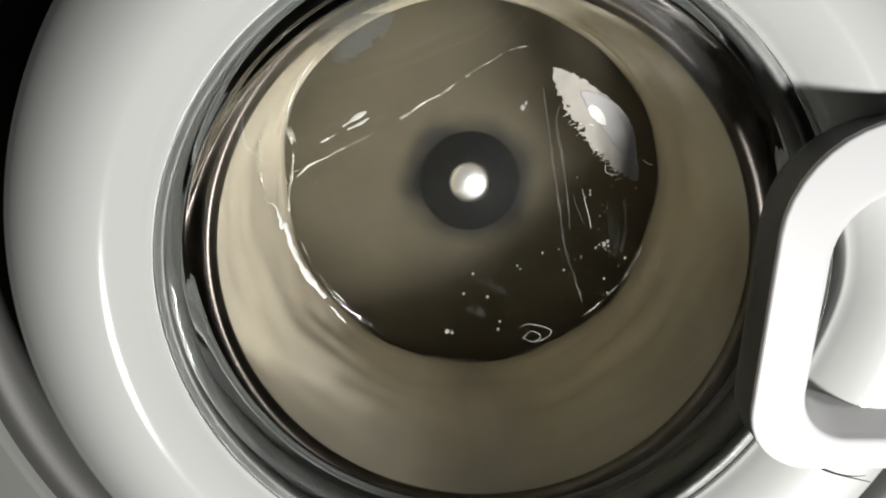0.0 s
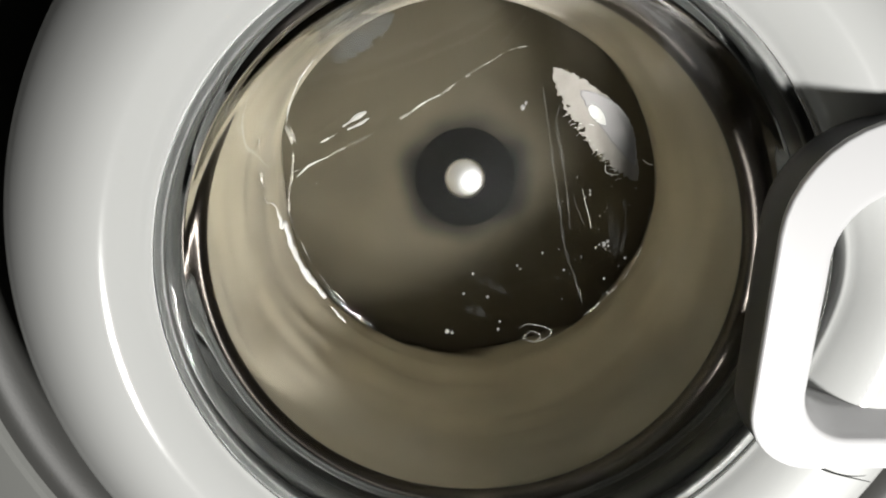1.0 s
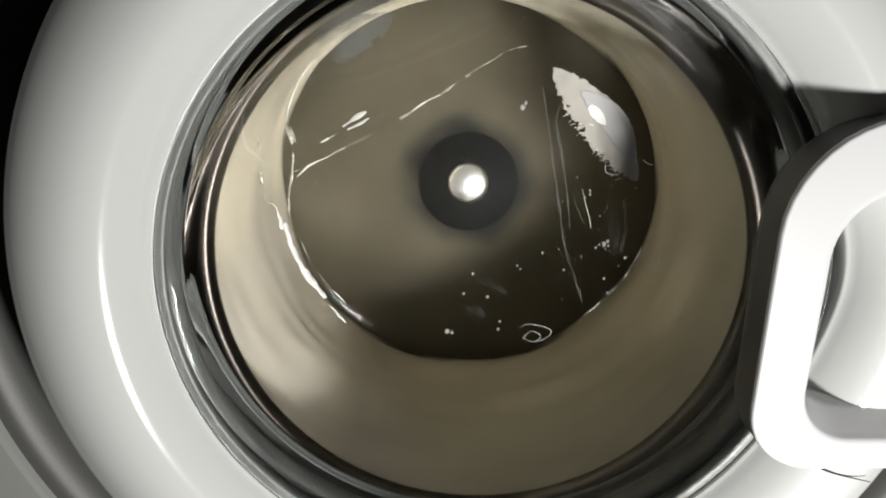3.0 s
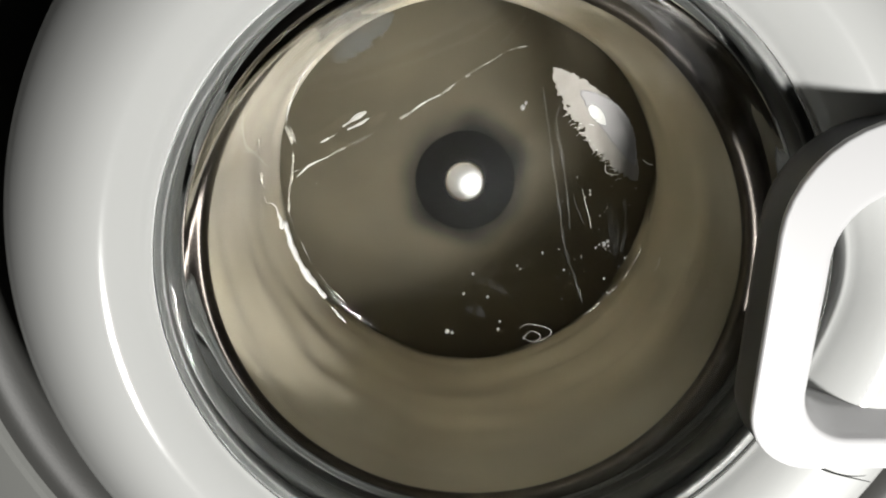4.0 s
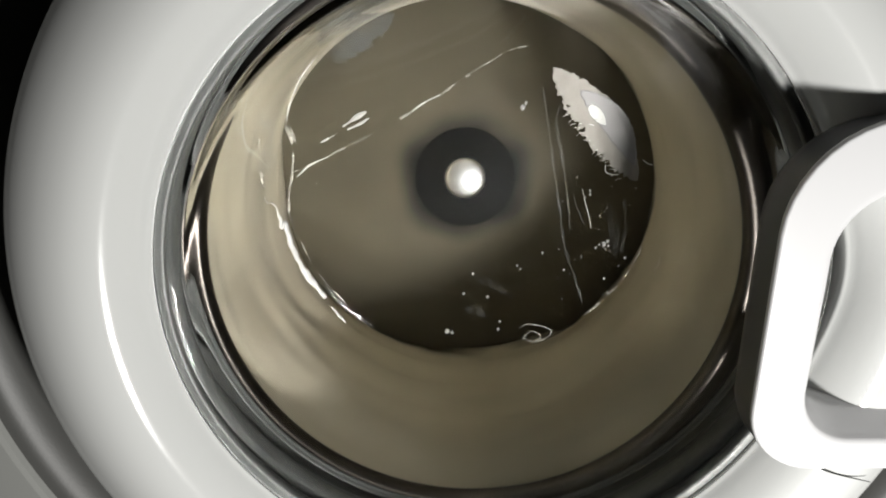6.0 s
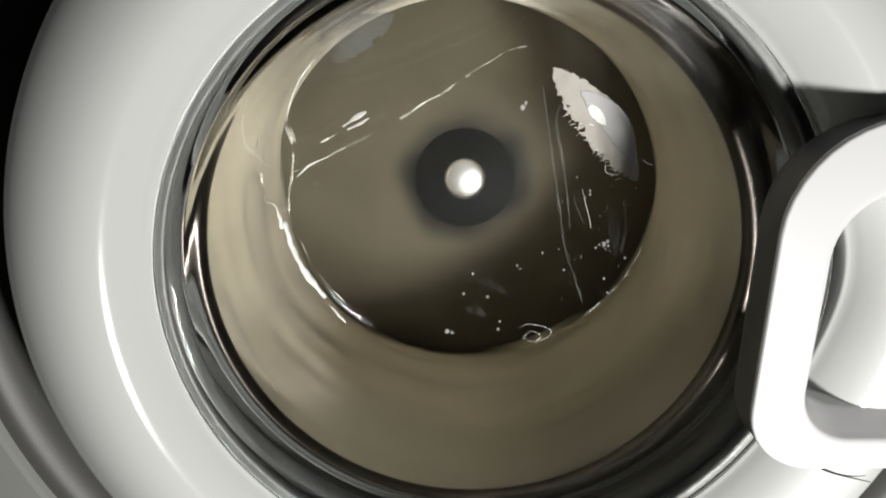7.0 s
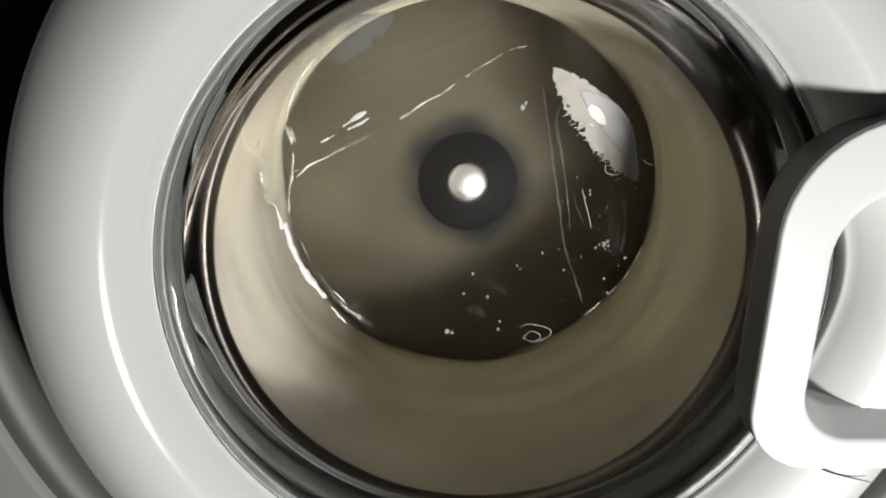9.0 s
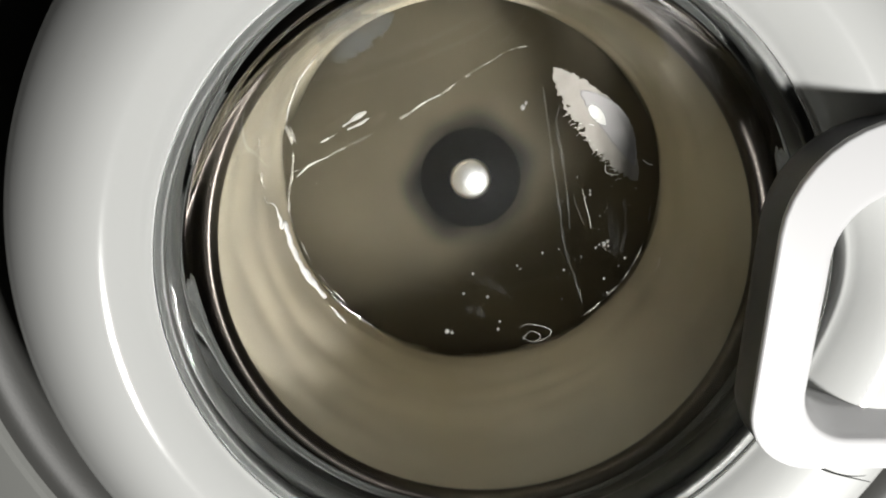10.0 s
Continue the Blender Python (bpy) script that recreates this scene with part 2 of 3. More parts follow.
def bowl_shape(v, r, y, a, j):
    """Shifts the bowl's end upwards and flattens one corner, outside and inside alike."""
    k = max(0.0, min(1.0, y / 0.15))
    v = Vector((v.x * (1 + 0.01 * k), v.y, v.z * (1 + 0.01 * k)))
    v = Vector((v.x - 0.0027 * k, v.y, v.z + END_UP * k))
    s = CUT.dot(v) - CUT_AT
    limit = (0.1503 if j < BOWL_OUTER else 0.1455) - 0.72 * s
    if y > 0.02:
        h = 0.010
        d = max(h - abs(v.y - limit), 0) / h
        v.y = min(v.y, limit) - d * d * h * 0.25
        v.y = max(v.y, 0.02)
        if y > 0.10:
            q = 0.859 * v.x + 0.512 * v.z
            wave = 1 + 0.5 * noise.noise(Vector((v.x * 60, 0.5, v.z * 60)))
            v.y += 0.0012 * wave * math.exp(-((s + 0.002) / 0.0026) ** 2)
            v.y += 0.0020 * math.exp(-((s - 0.012) / 0.0035) ** 2 - ((q + 0.040) / 0.009) ** 2)
            v.y += 0.0010 * math.exp(-((s + 0.001) / 0.0030) ** 2 - ((q + 0.085) / 0.010) ** 2)
            # the moulded corner is a little wavy
            corner = math.exp(-((r - 0.124) / 0.007) ** 2)
            v.y += 0.00018 * corner * noise.noise(Vector((v.x * 110, 2.5, v.z * 110)))
    v.y = slanted(v.y, v.z)
    return v


def door_handle_loop(x0, x1, z0, z1, radii, grow, y, n=10):
    """A rounded outline; radii of the corners: outer top, inner top, inner bottom, outer bottom."""
    pts = []
    signs = ((x1, z1, -1, -1, 0), (x0, z1, 1, -1, 90), (x0, z0, 1, 1, 180), (x1, z0, -1, 1, 270))
    for (cx, cz, sx, sz, a0), r in zip(signs, radii):
        r = r + grow
        for i in range(n + 1):
            a = radians(a0 + 90 * i / n)
            pts.append(Vector((cx + sx * r + r * math.cos(a), y, cz + sz * r + r * math.sin(a))))
    return pts


def loft(rings, closed=True):
    bm = bmesh.new()
    rows = [[bm.verts.new(p) for p in ring] for ring in rings]
    m = len(rows)
    n = len(rows[0])
    for i in range(m if closed else m - 1):
        a, b = rows[i], rows[(i + 1) % m]
        for k in range(n):
            bm.faces.new((a[k], a[(k + 1) % n], b[(k + 1) % n], b[k]))
    return bm


BOWL_OUTER = 69


def door():
    d = thing("machine_door", AXIS, "closed round porthole door with white ring and clear glass bowl", "door")
    ring = [(0.1662, 0.014), (0.1652, 0.0080), (0.1652, 0.0030), (0.1657, 0.0014), (0.1670, 0.0000), (0.1703, -0.0050), (0.1744, -0.0101), (0.1785, -0.0142), (0.1828, -0.0172),
            (0.1875, -0.0191), (0.1928, -0.0201), (0.1985, -0.0201), (0.2050, -0.0190), (0.2120, -0.0167), (0.2198, -0.0128), (0.2270, -0.0078), (0.2313, -0.0030), (0.2322, 0.004),
            (0.2316, 0.016), (0.2290, 0.022), (0.212, 0.026), (0.180, 0.026), (0.169, 0.020)]
    prof = [(p[0], p[1]) for p in smooth_line(ring, 4, closed=True)]

    def scoop(v, r, y, a, j):
        # the finger hollow behind the handle
        a = (a + math.pi) % (2 * math.pi) - math.pi
        g = 0.0065 * math.exp(-((a - 0.06) / 0.24) ** 2) * max(0.0, min(1.0, (0.192 - r) / 0.024))
        return Vector((v.x + g * math.cos(a), v.y, v.z + g * math.sin(a)))
    part("door_ring", lathe(prof, 224, closed=True, shape=scoop), WHITE, d, "glossy white plastic door ring")
    outer = [(0.1648, 0.004), (0.1640, 0.0043), (0.1600, 0.005), (0.1560, 0.0075), (0.1538, 0.011), (0.1512, 0.0263), (0.1485, 0.0504), (0.1452, 0.0825), (0.1409, 0.1127), (0.1373, 0.1310),
             (0.1340, 0.1405), (0.1285, 0.1468), (0.1217, 0.1502), (0.1128, 0.1521), (0.1003, 0.1532), (0.0801, 0.1547), (0.040, 0.1564), (0.0, 0.1570)]
    inner = [(0.0, 0.1530), (0.040, 0.1524), (0.080, 0.1507), (0.1000, 0.1492), (0.1120, 0.1481), (0.1200, 0.1466), (0.1260, 0.1438), (0.1305, 0.1385), (0.1335, 0.1300), (0.1370, 0.1120),
             (0.1412, 0.0820), (0.1445, 0.0500), (0.1472, 0.0260), (0.1500, 0.010), (0.1540, 0.0035), (0.1600, 0.0005), (0.1640, 0.0005), (0.1648, 0.001)]
    prof = [(max(p[0], 0.0), p[1]) for p in smooth_line(outer, 4)] + [(max(p[0], 0.0), p[1]) for p in smooth_line(inner, 4)]
    g = part("glass_bowl", lathe(prof, 256, closed=True, shape=bowl_shape), GLASS, d, "clear moulded glass bowl with a flattened corner")
    g.visible_shadow = False
    clamp = smooth_line([(0.1612, 0.0070), (0.1618, 0.0056), (0.1646, 0.0050), (0.1651, 0.0058), (0.1655, 0.0140), (0.1640, 0.0150), (0.1616, 0.0100)], 4, closed=True)
    part("glass_gasket", lathe([(p[0], p[1]) for p in clamp], 160, closed=True), RUBBER, d, "thin dark gasket behind the glass rim")
    # the handle: a raised loop with a dark core under a white shell
    x0, x1, z0, z1, r = 0.1182, 0.234, -0.0767, 0.0900, (0.034, 0.050, 0.032, 0.034)
    hx0, hx1, hz0, hz1, hr = 0.1428, 0.220, -0.0600, 0.0590, (0.02, 0.030, 0.024, 0.018)

    def ring_at(grow, y, inner=False, ramp=0.0):
        if inner:
            return door_handle_loop(hx0 - grow, hx1 + grow, hz0 - grow + ramp, hz1 + grow, hr, grow, y)
        return door_handle_loop(x0 + grow, x1 - grow, z0 + grow, z1 - grow, r, -grow, y)
    shell = [ring_at(0.0, -0.0312), ring_at(0.0001, -0.0327), ring_at(0.0004, -0.0336), ring_at(0.0009, -0.0340), ring_at(0.0014, -0.0341), ring_at(0.0020, -0.0341), ring_at(0.0056, -0.0341), ring_at(0.0050, -0.0341, True), ring_at(0.0035, -0.0340, True),
             ring_at(0.0016, -0.0333, True), ring_at(0.0005, -0.0318, True), ring_at(0.0, -0.0300, True), ring_at(0.0, -0.0200, True, 0.008), ring_at(0.0, -0.0100, True, 0.010), ring_at(0.0015, -0.0030, True, 0.011),
             ring_at(0.0060, -0.0025, True), ring_at(0.0060, -0.0312, True)]
    h = part("handle", loft(shell), WHITE_HANDLE, d, "raised white plastic loop handle")
    core = [ring_at(0.0010, -0.0310), ring_at(0.0003, -0.0306), ring_at(0.0003, -0.0298), ring_at(0.0006, -0.0153), ring_at(0.003, -0.0073), ring_at(0.007, -0.0033), ring_at(0.012, -0.0033), ring_at(0.012, -0.0310)]
    part("handle_core", loft(core), DARK_PLASTIC, h, "dark grey core under the handle")
    seam = [Vector((x, -0.0206, z)) for x, z in ((0.1600, -0.0843), (0.1680, -0.0876), (0.1765, -0.0903), (0.1909, -0.0941))]
    part("handle_seam", tube(smooth_line(seam, 6), 0.0004, 6), BLACK, h, "fine dark joint below the handle")
    for z in (-0.050, 0.074):
        part("handle_mount", box(0.190, 0.222, -0.0130, 0.004, z - 0.010, z + 0.010, 0.003), DARK_PLASTIC, h)
    return d


door()

# ---- the drum and the laundry that spins in it ----
DRUM = pose(-0.0042, 0.06, Z0 - 0.004, -2.8, 0, -1.42)       # the drum's mouth; its axis leans down to the back
DEPTH = 0.30


def drum():
    d = thing("drum", DRUM, "spinning stainless steel drum behind the door glass", "drum")
    lip = smooth_line([(0.1640, 0.013), (0.1592, 0.010), (0.1566, 0.0060), (0.1562, 0.0020), (0.1571, -0.0016), (0.1591, -0.0034), (0.1628, -0.0036), (0.1690, -0.001), (0.1755, 0.006), (0.180, 0.014), (0.247, 0.020), (0.247, 0.023), (0.176, 0.020)], 5, closed=True)
    part("drum_rim", lathe([(p[0], p[1]) for p in lip], 192, closed=True), RIM, d, "polished steel rim of the drum")
    part("drum_wall", lathe([(0.248, 0.020), (0.248, DEPTH + 0.012), (0.250, DEPTH + 0.012), (0.250, 0.020)], 128, closed=True), STEEL, d)

    def ribs(v, r, y, a, j):
        w = max(0.0, math.cos(a * 3)) ** 6 * max(0, min(1, (r - 0.06) / 0.03)) * max(0, min(1, (0.21 - r) / 0.05))
        return Vector((v.x, v.y - 0.004 * w, v.z))
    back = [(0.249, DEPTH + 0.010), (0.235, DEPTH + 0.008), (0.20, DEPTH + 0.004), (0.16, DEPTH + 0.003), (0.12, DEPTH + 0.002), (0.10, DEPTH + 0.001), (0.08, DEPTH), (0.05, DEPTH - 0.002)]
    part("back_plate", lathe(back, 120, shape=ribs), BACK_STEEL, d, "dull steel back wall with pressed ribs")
    hub = smooth_line([(0.0525, DEPTH - 0.0016), (0.044, DEPTH - 0.0030), (0.036, DEPTH - 0.0046), (0.030, DEPTH - 0.0058), (0.024, DEPTH - 0.0068), (0.019, DEPTH - 0.0070)], 4)
    h = part("hub", lathe([(max(p[0], 0), p[1]) for p in hub], 96), HUB, d, "dark round hub plate")
    boss = [(0.0204, DEPTH - 0.0065), (0.0199, DEPTH - 0.0083)] + [(0.0031 * i, DEPTH - 0.0125 + (0.0031 * i) ** 2 / (2 * 0.055)) for i in range(6, -1, -1)]
    part("boss", lathe(boss, 64), BOSS, h, "bright domed steel boss")
    return d


def garment(name, mat, a0, a1, seed, label, r0=0.168, r1=0.188):
    """Wet cloth pressed against the drum: a thick folded layer from angle a0 to a1."""
    bm = bmesh.new()
    na, ny = max(12, int((a1 - a0) / 2.2)), 30
    inner, outer = [], []
    for i in range(na + 1):
        u = i / na
        a = radians(a0 + (a1 - a0) * u)
        row, back = [], []
        for j in range(ny + 1):
            w = j / ny
            y = 0.012 + (DEPTH - 0.022) * w
            c, s = math.cos(a), math.sin(a)
            p = Vector((c * 2.2 + seed, w * 3.4, s * 2.2))
            f = noise.fractal(p, 0.9, 2.1, 3)
            f2 = noise.noise(Vector((c * 1.3 - seed, w * 13.0, s * 1.3 + seed)))
            edge = min(1.0, 6 * min(u, 1 - u) + 0.12)
            front = min(1.0, w * 9)
            r = r0 + (r1 - r0) * w ** 1.3 + 0.009 * f + 0.0042 * f2 * front + (1 - edge) * 0.008
            if w < 0.12:
                r += 0.004 * (1 - w / 0.12)
            row.append(bm.verts.new((c * r, y, s * r)))
            back.append(bm.verts.new((c * 0.2465, y + (0.012 if j == 0 else 0.0), s * 0.2465)))
        inner.append(row)
        outer.append(back)
    for i in range(na):
        for j in range(ny):
            bm.faces.new((inner[i][j], inner[i + 1][j], inner[i + 1][j + 1], inner[i][j + 1]))
            bm.faces.new((outer[i][j], outer[i][j + 1], outer[i + 1][j + 1], outer[i + 1][j]))
        for j in (0, ny):
            bm.faces.new((inner[i][j], outer[i][j], outer[i + 1][j], inner[i + 1][j]))
    for i in (0, na):
        for j in range(ny):
            bm.faces.new((inner[i][j], inner[i][j + 1], outer[i][j + 1], outer[i][j]))
    ob = link(name, bm, mat)
    ob.matrix_world = DRUM
    return tagged(ob, label, "laundry", "laundry in the drum")


SPINNING = [
    drum(),
    garment("towel", BEIGE, -6, 82, 1.3, "wet beige towel pressed against the spinning drum"),
    garment("shirt", CREAM, 78, 128, 4.1, "wet cream cotton shirt pressed against the spinning drum"),
    garment("trousers", TAUPE, 124, 152, 7.7, "wet taupe trousers pressed against the spinning drum", 0.170, 0.190),
    garment("towel", OLIVE, 148, 236, 9.2, "wet olive towel pressed against the spinning drum"),
    garment("towel", BEIGE, 231, 300, 12.4, "wet beige towel pressed against the spinning drum"),
    garment("bath_mat", OLIVE, 296, 358, 15.8, "wet olive bath mat pressed against the spinning drum", 0.161, 0.187),
]

# ---- residue, drops and painted highlights on the drum side of the glass ----
def glass_depth(x, z):
    """Depth of the bowl's drum side at (x, z), measured from the door's centre."""
    r = math.hypot(x + 0.0027, z - END_UP) / 1.01
    steps = [(0.0, 0.1570), (0.040, 0.1564), (0.0801, 0.1547), (0.1003, 0.1532), (0.1128, 0.1521), (0.1217, 0.1502), (0.1285, 0.1468), (0.1340, 0.1405), (0.1373, 0.1310), (0.1409, 0.1127), (0.1452, 0.0825), (0.1485, 0.0504)]
    y = steps[-1][1]
    for (ra, ya), (rb, yb) in zip(steps, steps[1:]):
        if r <= rb:
            y = ya + (yb - ya) * (r - ra) / (rb - ra)
            break
    return slanted(min(y, 0.1503 - 0.72 * (CUT.dot(Vector((x, 0, z))) - CUT_AT)), z)


def film_patch(name, mat, a, b, half, cell, label, category, bend=0.0, ragged=0.3, thick=0.0006, seed=0.0, power=0.8, lift=0.0003):
    """A thin ragged leaf-shaped film on the glass from a to b (x, z)."""
    a, b = Vector(a), Vector(b)
    d = b - a
    length = d.length
    d.normalize()
    n = Vector((-d.y, d.x))
    bm = bmesh.new()
    nu, nv = int(length / cell), max(2, int(2 * half / cell))
    grid = {}

    def vert(i, j, top):
        key = (i, j, top)
        if key not in grid:
            u = i / nu
            q = a + d * (length * u) + n * (half * (2 * j / nv - 1) + bend * math.sin(math.pi * u))
            grid[key] = bm.verts.new((q.x, glass_depth(q.x, q.y) + lift + (thick * (1 + 0.5 * noise.noise(Vector((q.x * 300, q.y * 300, seed)))) if top else 0), q.y))
        return grid[key]
    inside = set()
    for i in range(nu):
        u = (i + 0.5) / nu
        w = math.sin(math.pi * u ** power) ** 0.7
        for j in range(nv):
            v = 2 * (j + 0.5) / nv - 1
            rough = ragged * (0.6 * noise.noise(Vector((u * 9 + seed, v * 2, 0.3))) + 0.8 * noise.noise(Vector((u * 40 + seed, v * 6, 4.3))))
            if abs(v) < w * (1 + rough * (0.35 if v > 0 else 1.0)):
                inside.add((i, j))
    for i, j in inside:
        c = [(i, j), (i + 1, j), (i + 1, j + 1), (i, j + 1)]
        bm.faces.new([vert(*p, True) for p in c])
        bm.faces.new([vert(*p, False) for p in reversed(c)])
        for (p, q), o in zip(((c[0], c[1]), (c[1], c[2]), (c[2], c[3]), (c[3], c[0])), ((0, -1), (1, 0), (0, 1), (-1, 0))):
            if (i + o[0], j + o[1]) not in inside:
                bm.faces.new((vert(*p, True), vert(*p, False), vert(*q, False), vert(*q, True)))
    ob = link(name, bm, mat)
    ob.matrix_world = AXIS
    return tagged(ob, label, category)


film_patch("soap_scum", FOAM, (0.047, 0.1005), (0.1105, 0.0245), 0.0140, 0.0006, "whitish soap scum with ragged edge stuck on the glass", "soap scum", bend=0.003, ragged=0.55, seed=3.0, power=1.0, lift=0.0010)
film_patch("wet_film", WETFILM, (0.066, 0.0860), (0.1075, 0.0360), 0.0085, 0.0007, "greyish wet film over the soap scum on the glass", "film", bend=0.0055, ragged=0.2, thick=0.0002, seed=21.0, power=0.9, lift=0.0007)
# the lamp's glint on the scum is painted as a small white patch
film_patch("scum_glint", GLINT, (0.0725, 0.0765), (0.0845, 0.0635), 0.0036, 0.0005, "bright white patch painted as a glint on the wet soap scum", "water", ragged=0.6, thick=0.0003, seed=33.0, lift=0.0002)
# film added in place of a rubber seal fold showing through the glass
film_patch("seal_fold_film", BLUE_GREY, (-0.098, 0.106), (-0.052, 0.132), 0.0120, 0.0010, "blue-grey film on the flattened glass corner, standing in for a seal fold", "residue", bend=0.003, ragged=0.3, thick=0.0002, seed=12.0, power=0.9).visible_shadow = False
for (a, b, w, bend, seed) in (((0.092, 0.010), (0.103, -0.036), 0.0040, 0.002, 5.0), ((-0.006, -0.078), (0.010, -0.086), 0.0040, 0.002, 9.0),
                              ((0.000, -0.052), (0.030, -0.070), 0.0030, 0.002, 7.0)):
    film_patch("dried_streak", SMEAR, a, b, w, 0.0011, "greyish dried water streak on the door glass", "streak", bend=bend, ragged=0.6, thick=0.0002, seed=seed).visible_shadow = False


def hair_line(name, points, radius, label, category):
    pts = [(x, glass_depth(x, z) + 0.0008 + 0.0006 * (i % 2), z) for i, (x, z) in enumerate(points)]
    ob = link(name, tube(smooth_line(pts, 6), radius, 6), HAIR)
    ob.matrix_world = AXIS
    return tagged(ob, label, category)


hair_line("lint_thread", [(0.0353, -0.0957), (0.0421, -0.0922), (0.0525, -0.0934), (0.0605, -0.0975), (0.0564, -0.1032), (0.0462, -0.107), (0.0383, -0.1031)], 0.00015, "curled pale lint thread on the glass", "lint")
hair_line("lint_thread", [(0.0391, -0.1048), (0.045, -0.0981), (0.0524, -0.1015), (0.0496, -0.1063)], 0.00015, "curled pale lint thread on the glass", "lint")
hair_line("lint_thread", [(0.088, 0.036), (0.0885, 0.031), (0.092, 0.029), (0.098, 0.0285)], 0.0003, "short pale thread hanging below the scum", "lint")
hair_line("lint_thread", [(0.067, 0.064), (0.071, 0.0645), (0.077, 0.063)], 0.00025, "short pale thread at the scum's edge", "lint")
hair_line("lint_thread", [(0.074, 0.018), (0.077, 0.008), (0.081, -0.004), (0.083, -0.012)], 0.00025, "long pale hair on the glass", "lint")
hair_line("lint_thread", [(0.112, 0.040), (0.116, 0.037), (0.119, 0.0365)], 0.0003, "short pale thread at the scum's edge", "lint")


fuzz = random.Random(11)
for i in range(16):
    u = i / 15
    x, z = 0.0600 + 0.040 * u, 0.0700 - 0.0440 * u
    a = radians(fuzz.uniform(170, 230))
    l = fuzz.uniform(0.002, 0.006)
    hair_line("lint_thread", [(x, z), (x + 0.5 * l * math.cos(a), z + 0.5 * l * math.sin(a) + 0.0004), (x + l * math.cos(a), z + l * math.sin(a))], 0.00018, "short pale fibre at the ragged edge of the scum", "lint")


def wavy_line(points, radius, label, grow=0.0, mat=GLINT, lift=0.0004):
    """A wavy thread on the glass, for painted glints and sheen and for dried runs."""
    line = smooth_line([(x, 0.0, z) for x, z in points], 14)
    pts = []
    for i, p in enumerate(line):
        w = noise.noise(Vector((p.x * 70, 1.7, p.z * 70)))
        w2 = noise.noise(Vector((p.x * 160, 5.1, p.z * 160)))
        x, z = p.x + 0.0008 * w2, p.z + 0.0008 * w
        pts.append(Vector((x, glass_depth(x, z) + lift + 0.0007 * w + 0.0002 * w2, z)))
    def swell(u, p):
        return 0.75 + 0.75 * noise.noise(p * 95 + Vector((3, 1, 7))) + grow * (u - 0.5)
    ob = link("glass_line", tube(pts, radius, 10, swell=swell), mat)
    ob.visible_shadow = mat is GLINT
    ob.matrix_world = AXIS
    return tagged(ob, label, "water", "rivulets on the glass")


# highlights of the ridge, corner and wall, put in as pale threads
wavy_line([(-0.125, 0.0323), (-0.108, 0.0398), (-0.0772, 0.0549), (-0.0581, 0.0654), (-0.0249, 0.0844), (0.0035, 0.1037), (0.0245, 0.1132), (0.0396, 0.1122)], 0.0011, "faint painted sheen along the moulded ridge of the glass", -0.5, HAZE)
wavy_line([(-0.1229, 0.0285), (-0.1138, 0.0368), (-0.1003, 0.0432)], 0.0008, "bright painted glint at the ridge's end")
wavy_line([(-0.0439, 0.0735), (-0.0351, 0.0786), (-0.0256, 0.0844)], 0.0005, "thin bright painted glint on the glass ridge")
wavy_line([(-0.1194, 0.067), (-0.1183, 0.0552), (-0.1113, 0.0507), (-0.0982, 0.0561), (-0.0883, 0.0628)], 0.0009, "faint painted sheen above the glass ridge", 0.0, HAZE)
wavy_line([(-0.1036, 0.0540), (-0.0976, 0.0568)], 0.0009, "small bright painted glint above the glass ridge")
wavy_line([(-0.088, 0.0643), (-0.0804, 0.0696), (-0.0724, 0.0738)], 0.0020, "thick bright painted glint above the glass ridge")
wavy_line([(-0.0855, 0.0622), (-0.0781, 0.0652), (-0.071, 0.0692)], 0.0016, "thick bright painted glint above the glass ridge")
wavy_line([(-0.0987, 0.1116), (-0.1094, 0.0985), (-0.1169, 0.0834), (-0.1217, 0.0671), (-0.1214, 0.0533), (-0.1237, 0.0388), (-0.1290, 0.0198), (-0.1306, 0.0025)], 0.0013, "wavy painted sheen on the bowl's rounded corner", -0.4, HAZE, lift=0.0020)
wavy_line([(-0.1015, 0.1090), (-0.1094, 0.0985), (-0.1169, 0.0834), (-0.1210, 0.0700)], 0.0008, "bright painted glint on the bowl's rounded corner", -0.3, lift=0.0025)
wavy_line([(-0.1277, 0.0196), (-0.1307, 0.0033), (-0.1223, -0.0279), (-0.1084, -0.0561), (-0.0929, -0.0755)], 0.0008, "thin painted sheen along the bowl's rounded corner", 0.0, HAZE)
wavy_line([(-0.1290, -0.0300), (-0.1231, -0.0450), (-0.1165, -0.0565), (-0.1110, -0.0655)], 0.0030, "thick bright painted glint on the bowl's lower corner")
wavy_line([(-0.1068, -0.0729), (-0.1015, -0.0800), (-0.0962, -0.0863)], 0.0010, "thin bright painted glint on the bowl's lower corner", -0.4)
wavy_line([(0.122, 0.006), (0.1215, -0.016), (0.113, -0.044), (0.096, -0.070), (0.080, -0.086)], 0.0007, "thin painted sheen along the bowl's rounded corner", 0.0, HAZE)
wavy_line([(-0.1358, 0.0623), (-0.1398, 0.0479), (-0.1413, 0.0314), (-0.1422, 0.0150)], 0.0014, "faint jagged painted sheen on the glass wall", 0.0, HAZE)
wavy_line([(-0.1422, 0.0150), (-0.1394, 0.0114), (-0.1369, 0.0023), (-0.1362, -0.0066), (-0.1340, -0.0055), (-0.1314, -0.0206), (-0.1279, -0.0336)],
        0.0025, "zigzag painted reflection on the glass wall", 1.1)
wavy_line([(0.1299, -0.0284), (0.1286, -0.0335), (0.1270, -0.0385)], 0.0006, "short bright line on the glass wall")
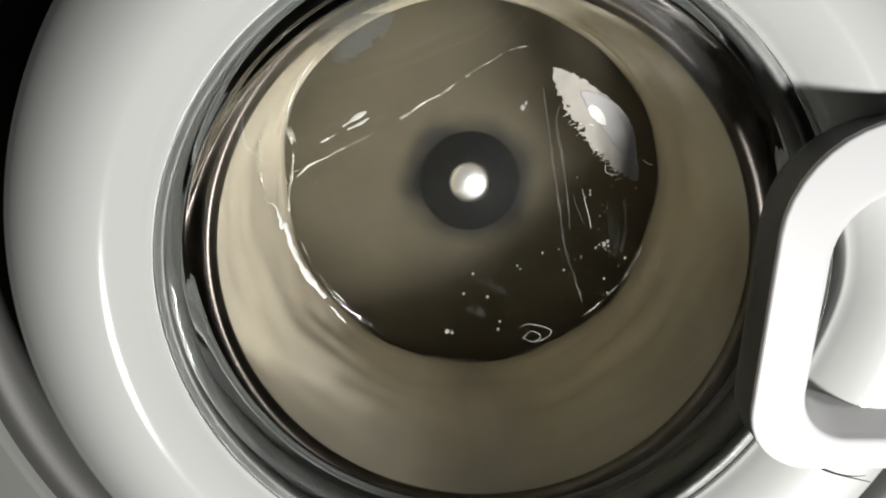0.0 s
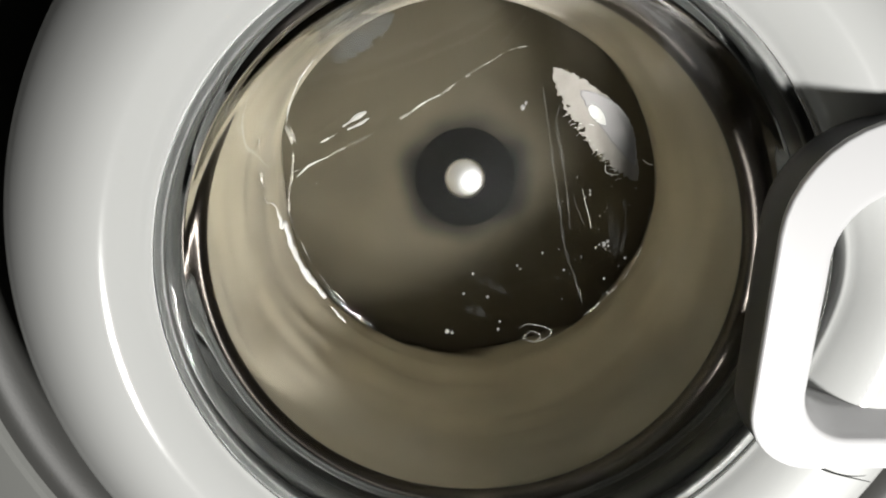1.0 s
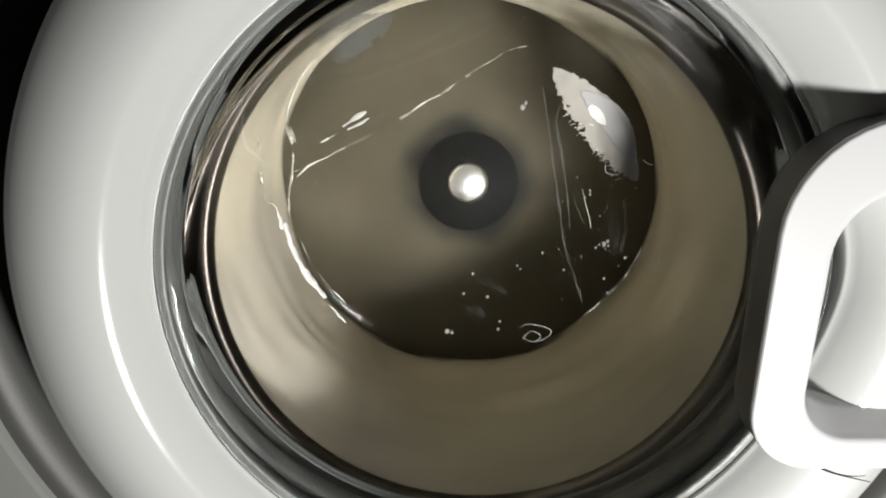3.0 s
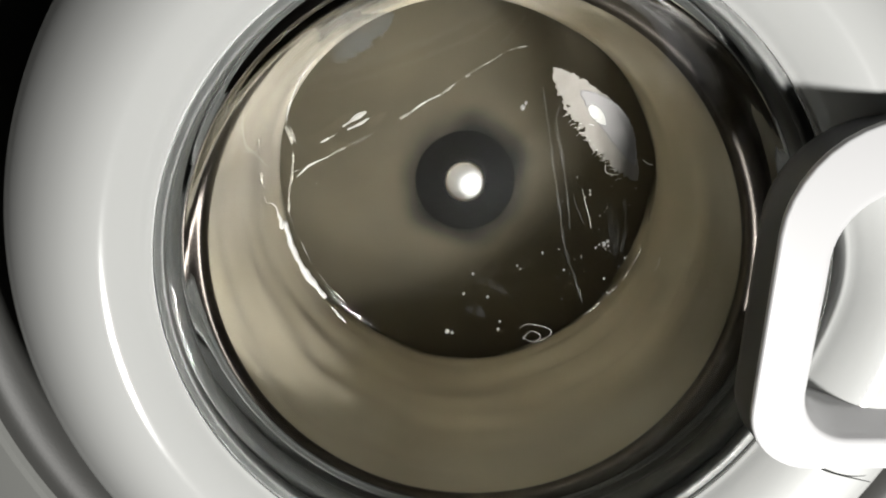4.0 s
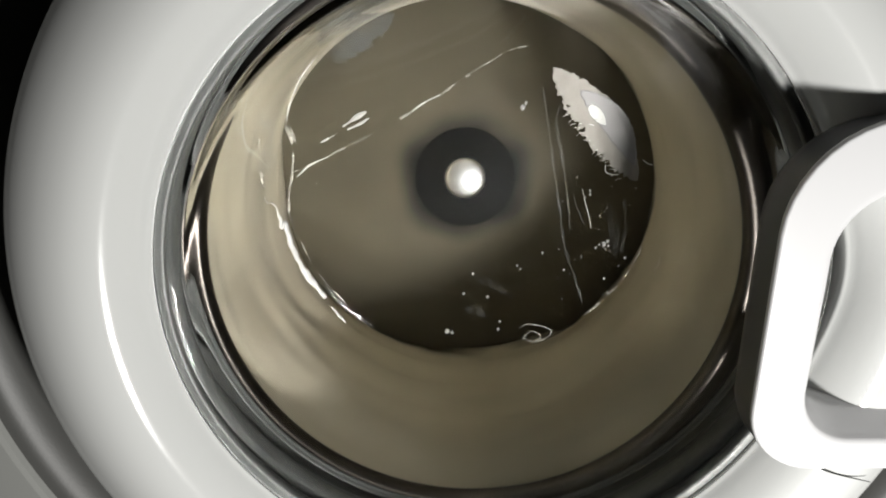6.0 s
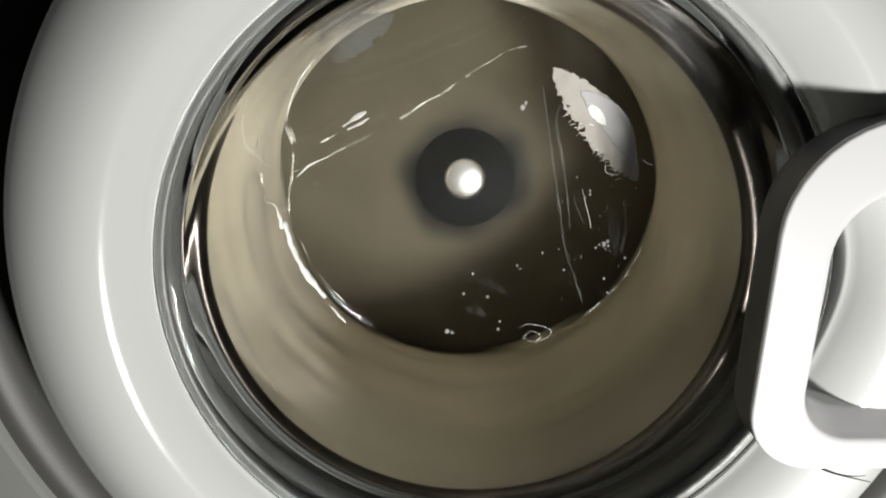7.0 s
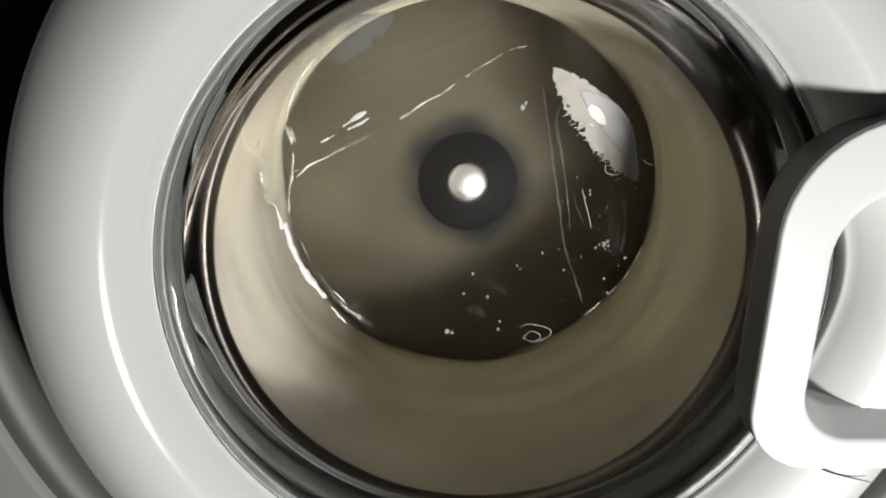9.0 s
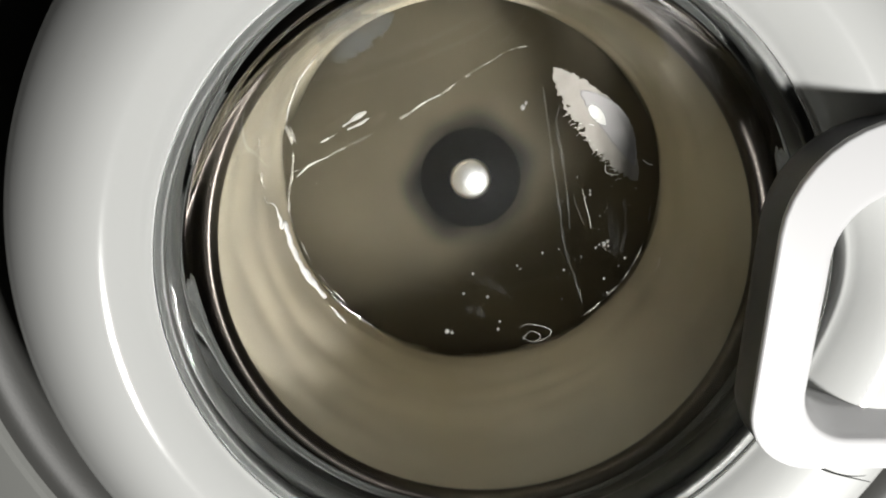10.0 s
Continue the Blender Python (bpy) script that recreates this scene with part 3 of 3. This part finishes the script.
for line, width in (([(0.0408, 0.0877), (0.0449, 0.073), (0.0492, 0.0502), (0.0571, 0.0138), (0.0652, -0.0253), (0.0751, -0.053), (0.0818, -0.0719)], 0.0011), ([(0.0534, 0.0767), (0.0523, 0.0636), (0.0604, 0.0304), (0.0681, -0.0119)], 0.0014), ([(0.0678, 0.0138), (0.073, 0.0011), (0.0779, -0.0085)], 0.0005), ([(0.1036, 0.0098), (0.1074, -0.0116), (0.1056, -0.0295)], 0.0022)):
    wavy_line(line, width, "greyish dried water run on the door glass", 0.0, STREAK)


def drop(x, z, r):
    bm = bmesh.new()
    bmesh.ops.create_uvsphere(bm, u_segments=12, v_segments=8, radius=1)
    for v in bm.verts:
        v.co = Vector((v.co.x * r, v.co.y * r * 0.55, v.co.z * r * 1.15))
    ob = link("water_drop", bm, WATER)
    ob.matrix_world = pose(x, glass_depth(x, z) + 0.0002, Z0 + z)
    return tagged(ob, "small clear water drop on the door glass", "water drop", "drops on the glass")


rng = random.Random(5)
for i in range(26):
    drop(rng.uniform(0.060, 0.112), rng.uniform(-0.07, 0.03), rng.choice((0.0004, 0.0005, 0.0006, 0.0009)))
for i in range(9):
    drop(0.093 + rng.gauss(0, 0.003), -0.024 + rng.gauss(0, 0.002), rng.uniform(0.0006, 0.0013))
for i in range(8):
    drop(rng.uniform(-0.01, 0.06), rng.uniform(-0.1, -0.03), rng.uniform(0.0006, 0.0012))
for x, z, r in ((0.029, 0.075, 0.0018), (0.031, 0.078, 0.0012), (-0.020, -0.098, 0.0020), (-0.016, -0.099, 0.0012)):
    drop(x, z, r)


# ---- what moves ----
def turns(t):
    """How often the out-of-balance drum has gone round its small orbit."""
    return 0.03963 * t * t + 1.5200 * t - 0.6276


def motions():
    for ob in SPINNING:
        rows = []
        for i in range(int(SECONDS * FPS) + 1):
            t = i / FPS
            a = 2 * math.pi * turns(t)
            swing = Matrix.Translation((-0.0030 * math.cos(a), 0.0, -0.0034 * math.sin(a)))
            rows.append((t, swing @ DRUM @ Matrix.Rotation(-a, 4, "Y")))
        walk(ob, rows)


motions()
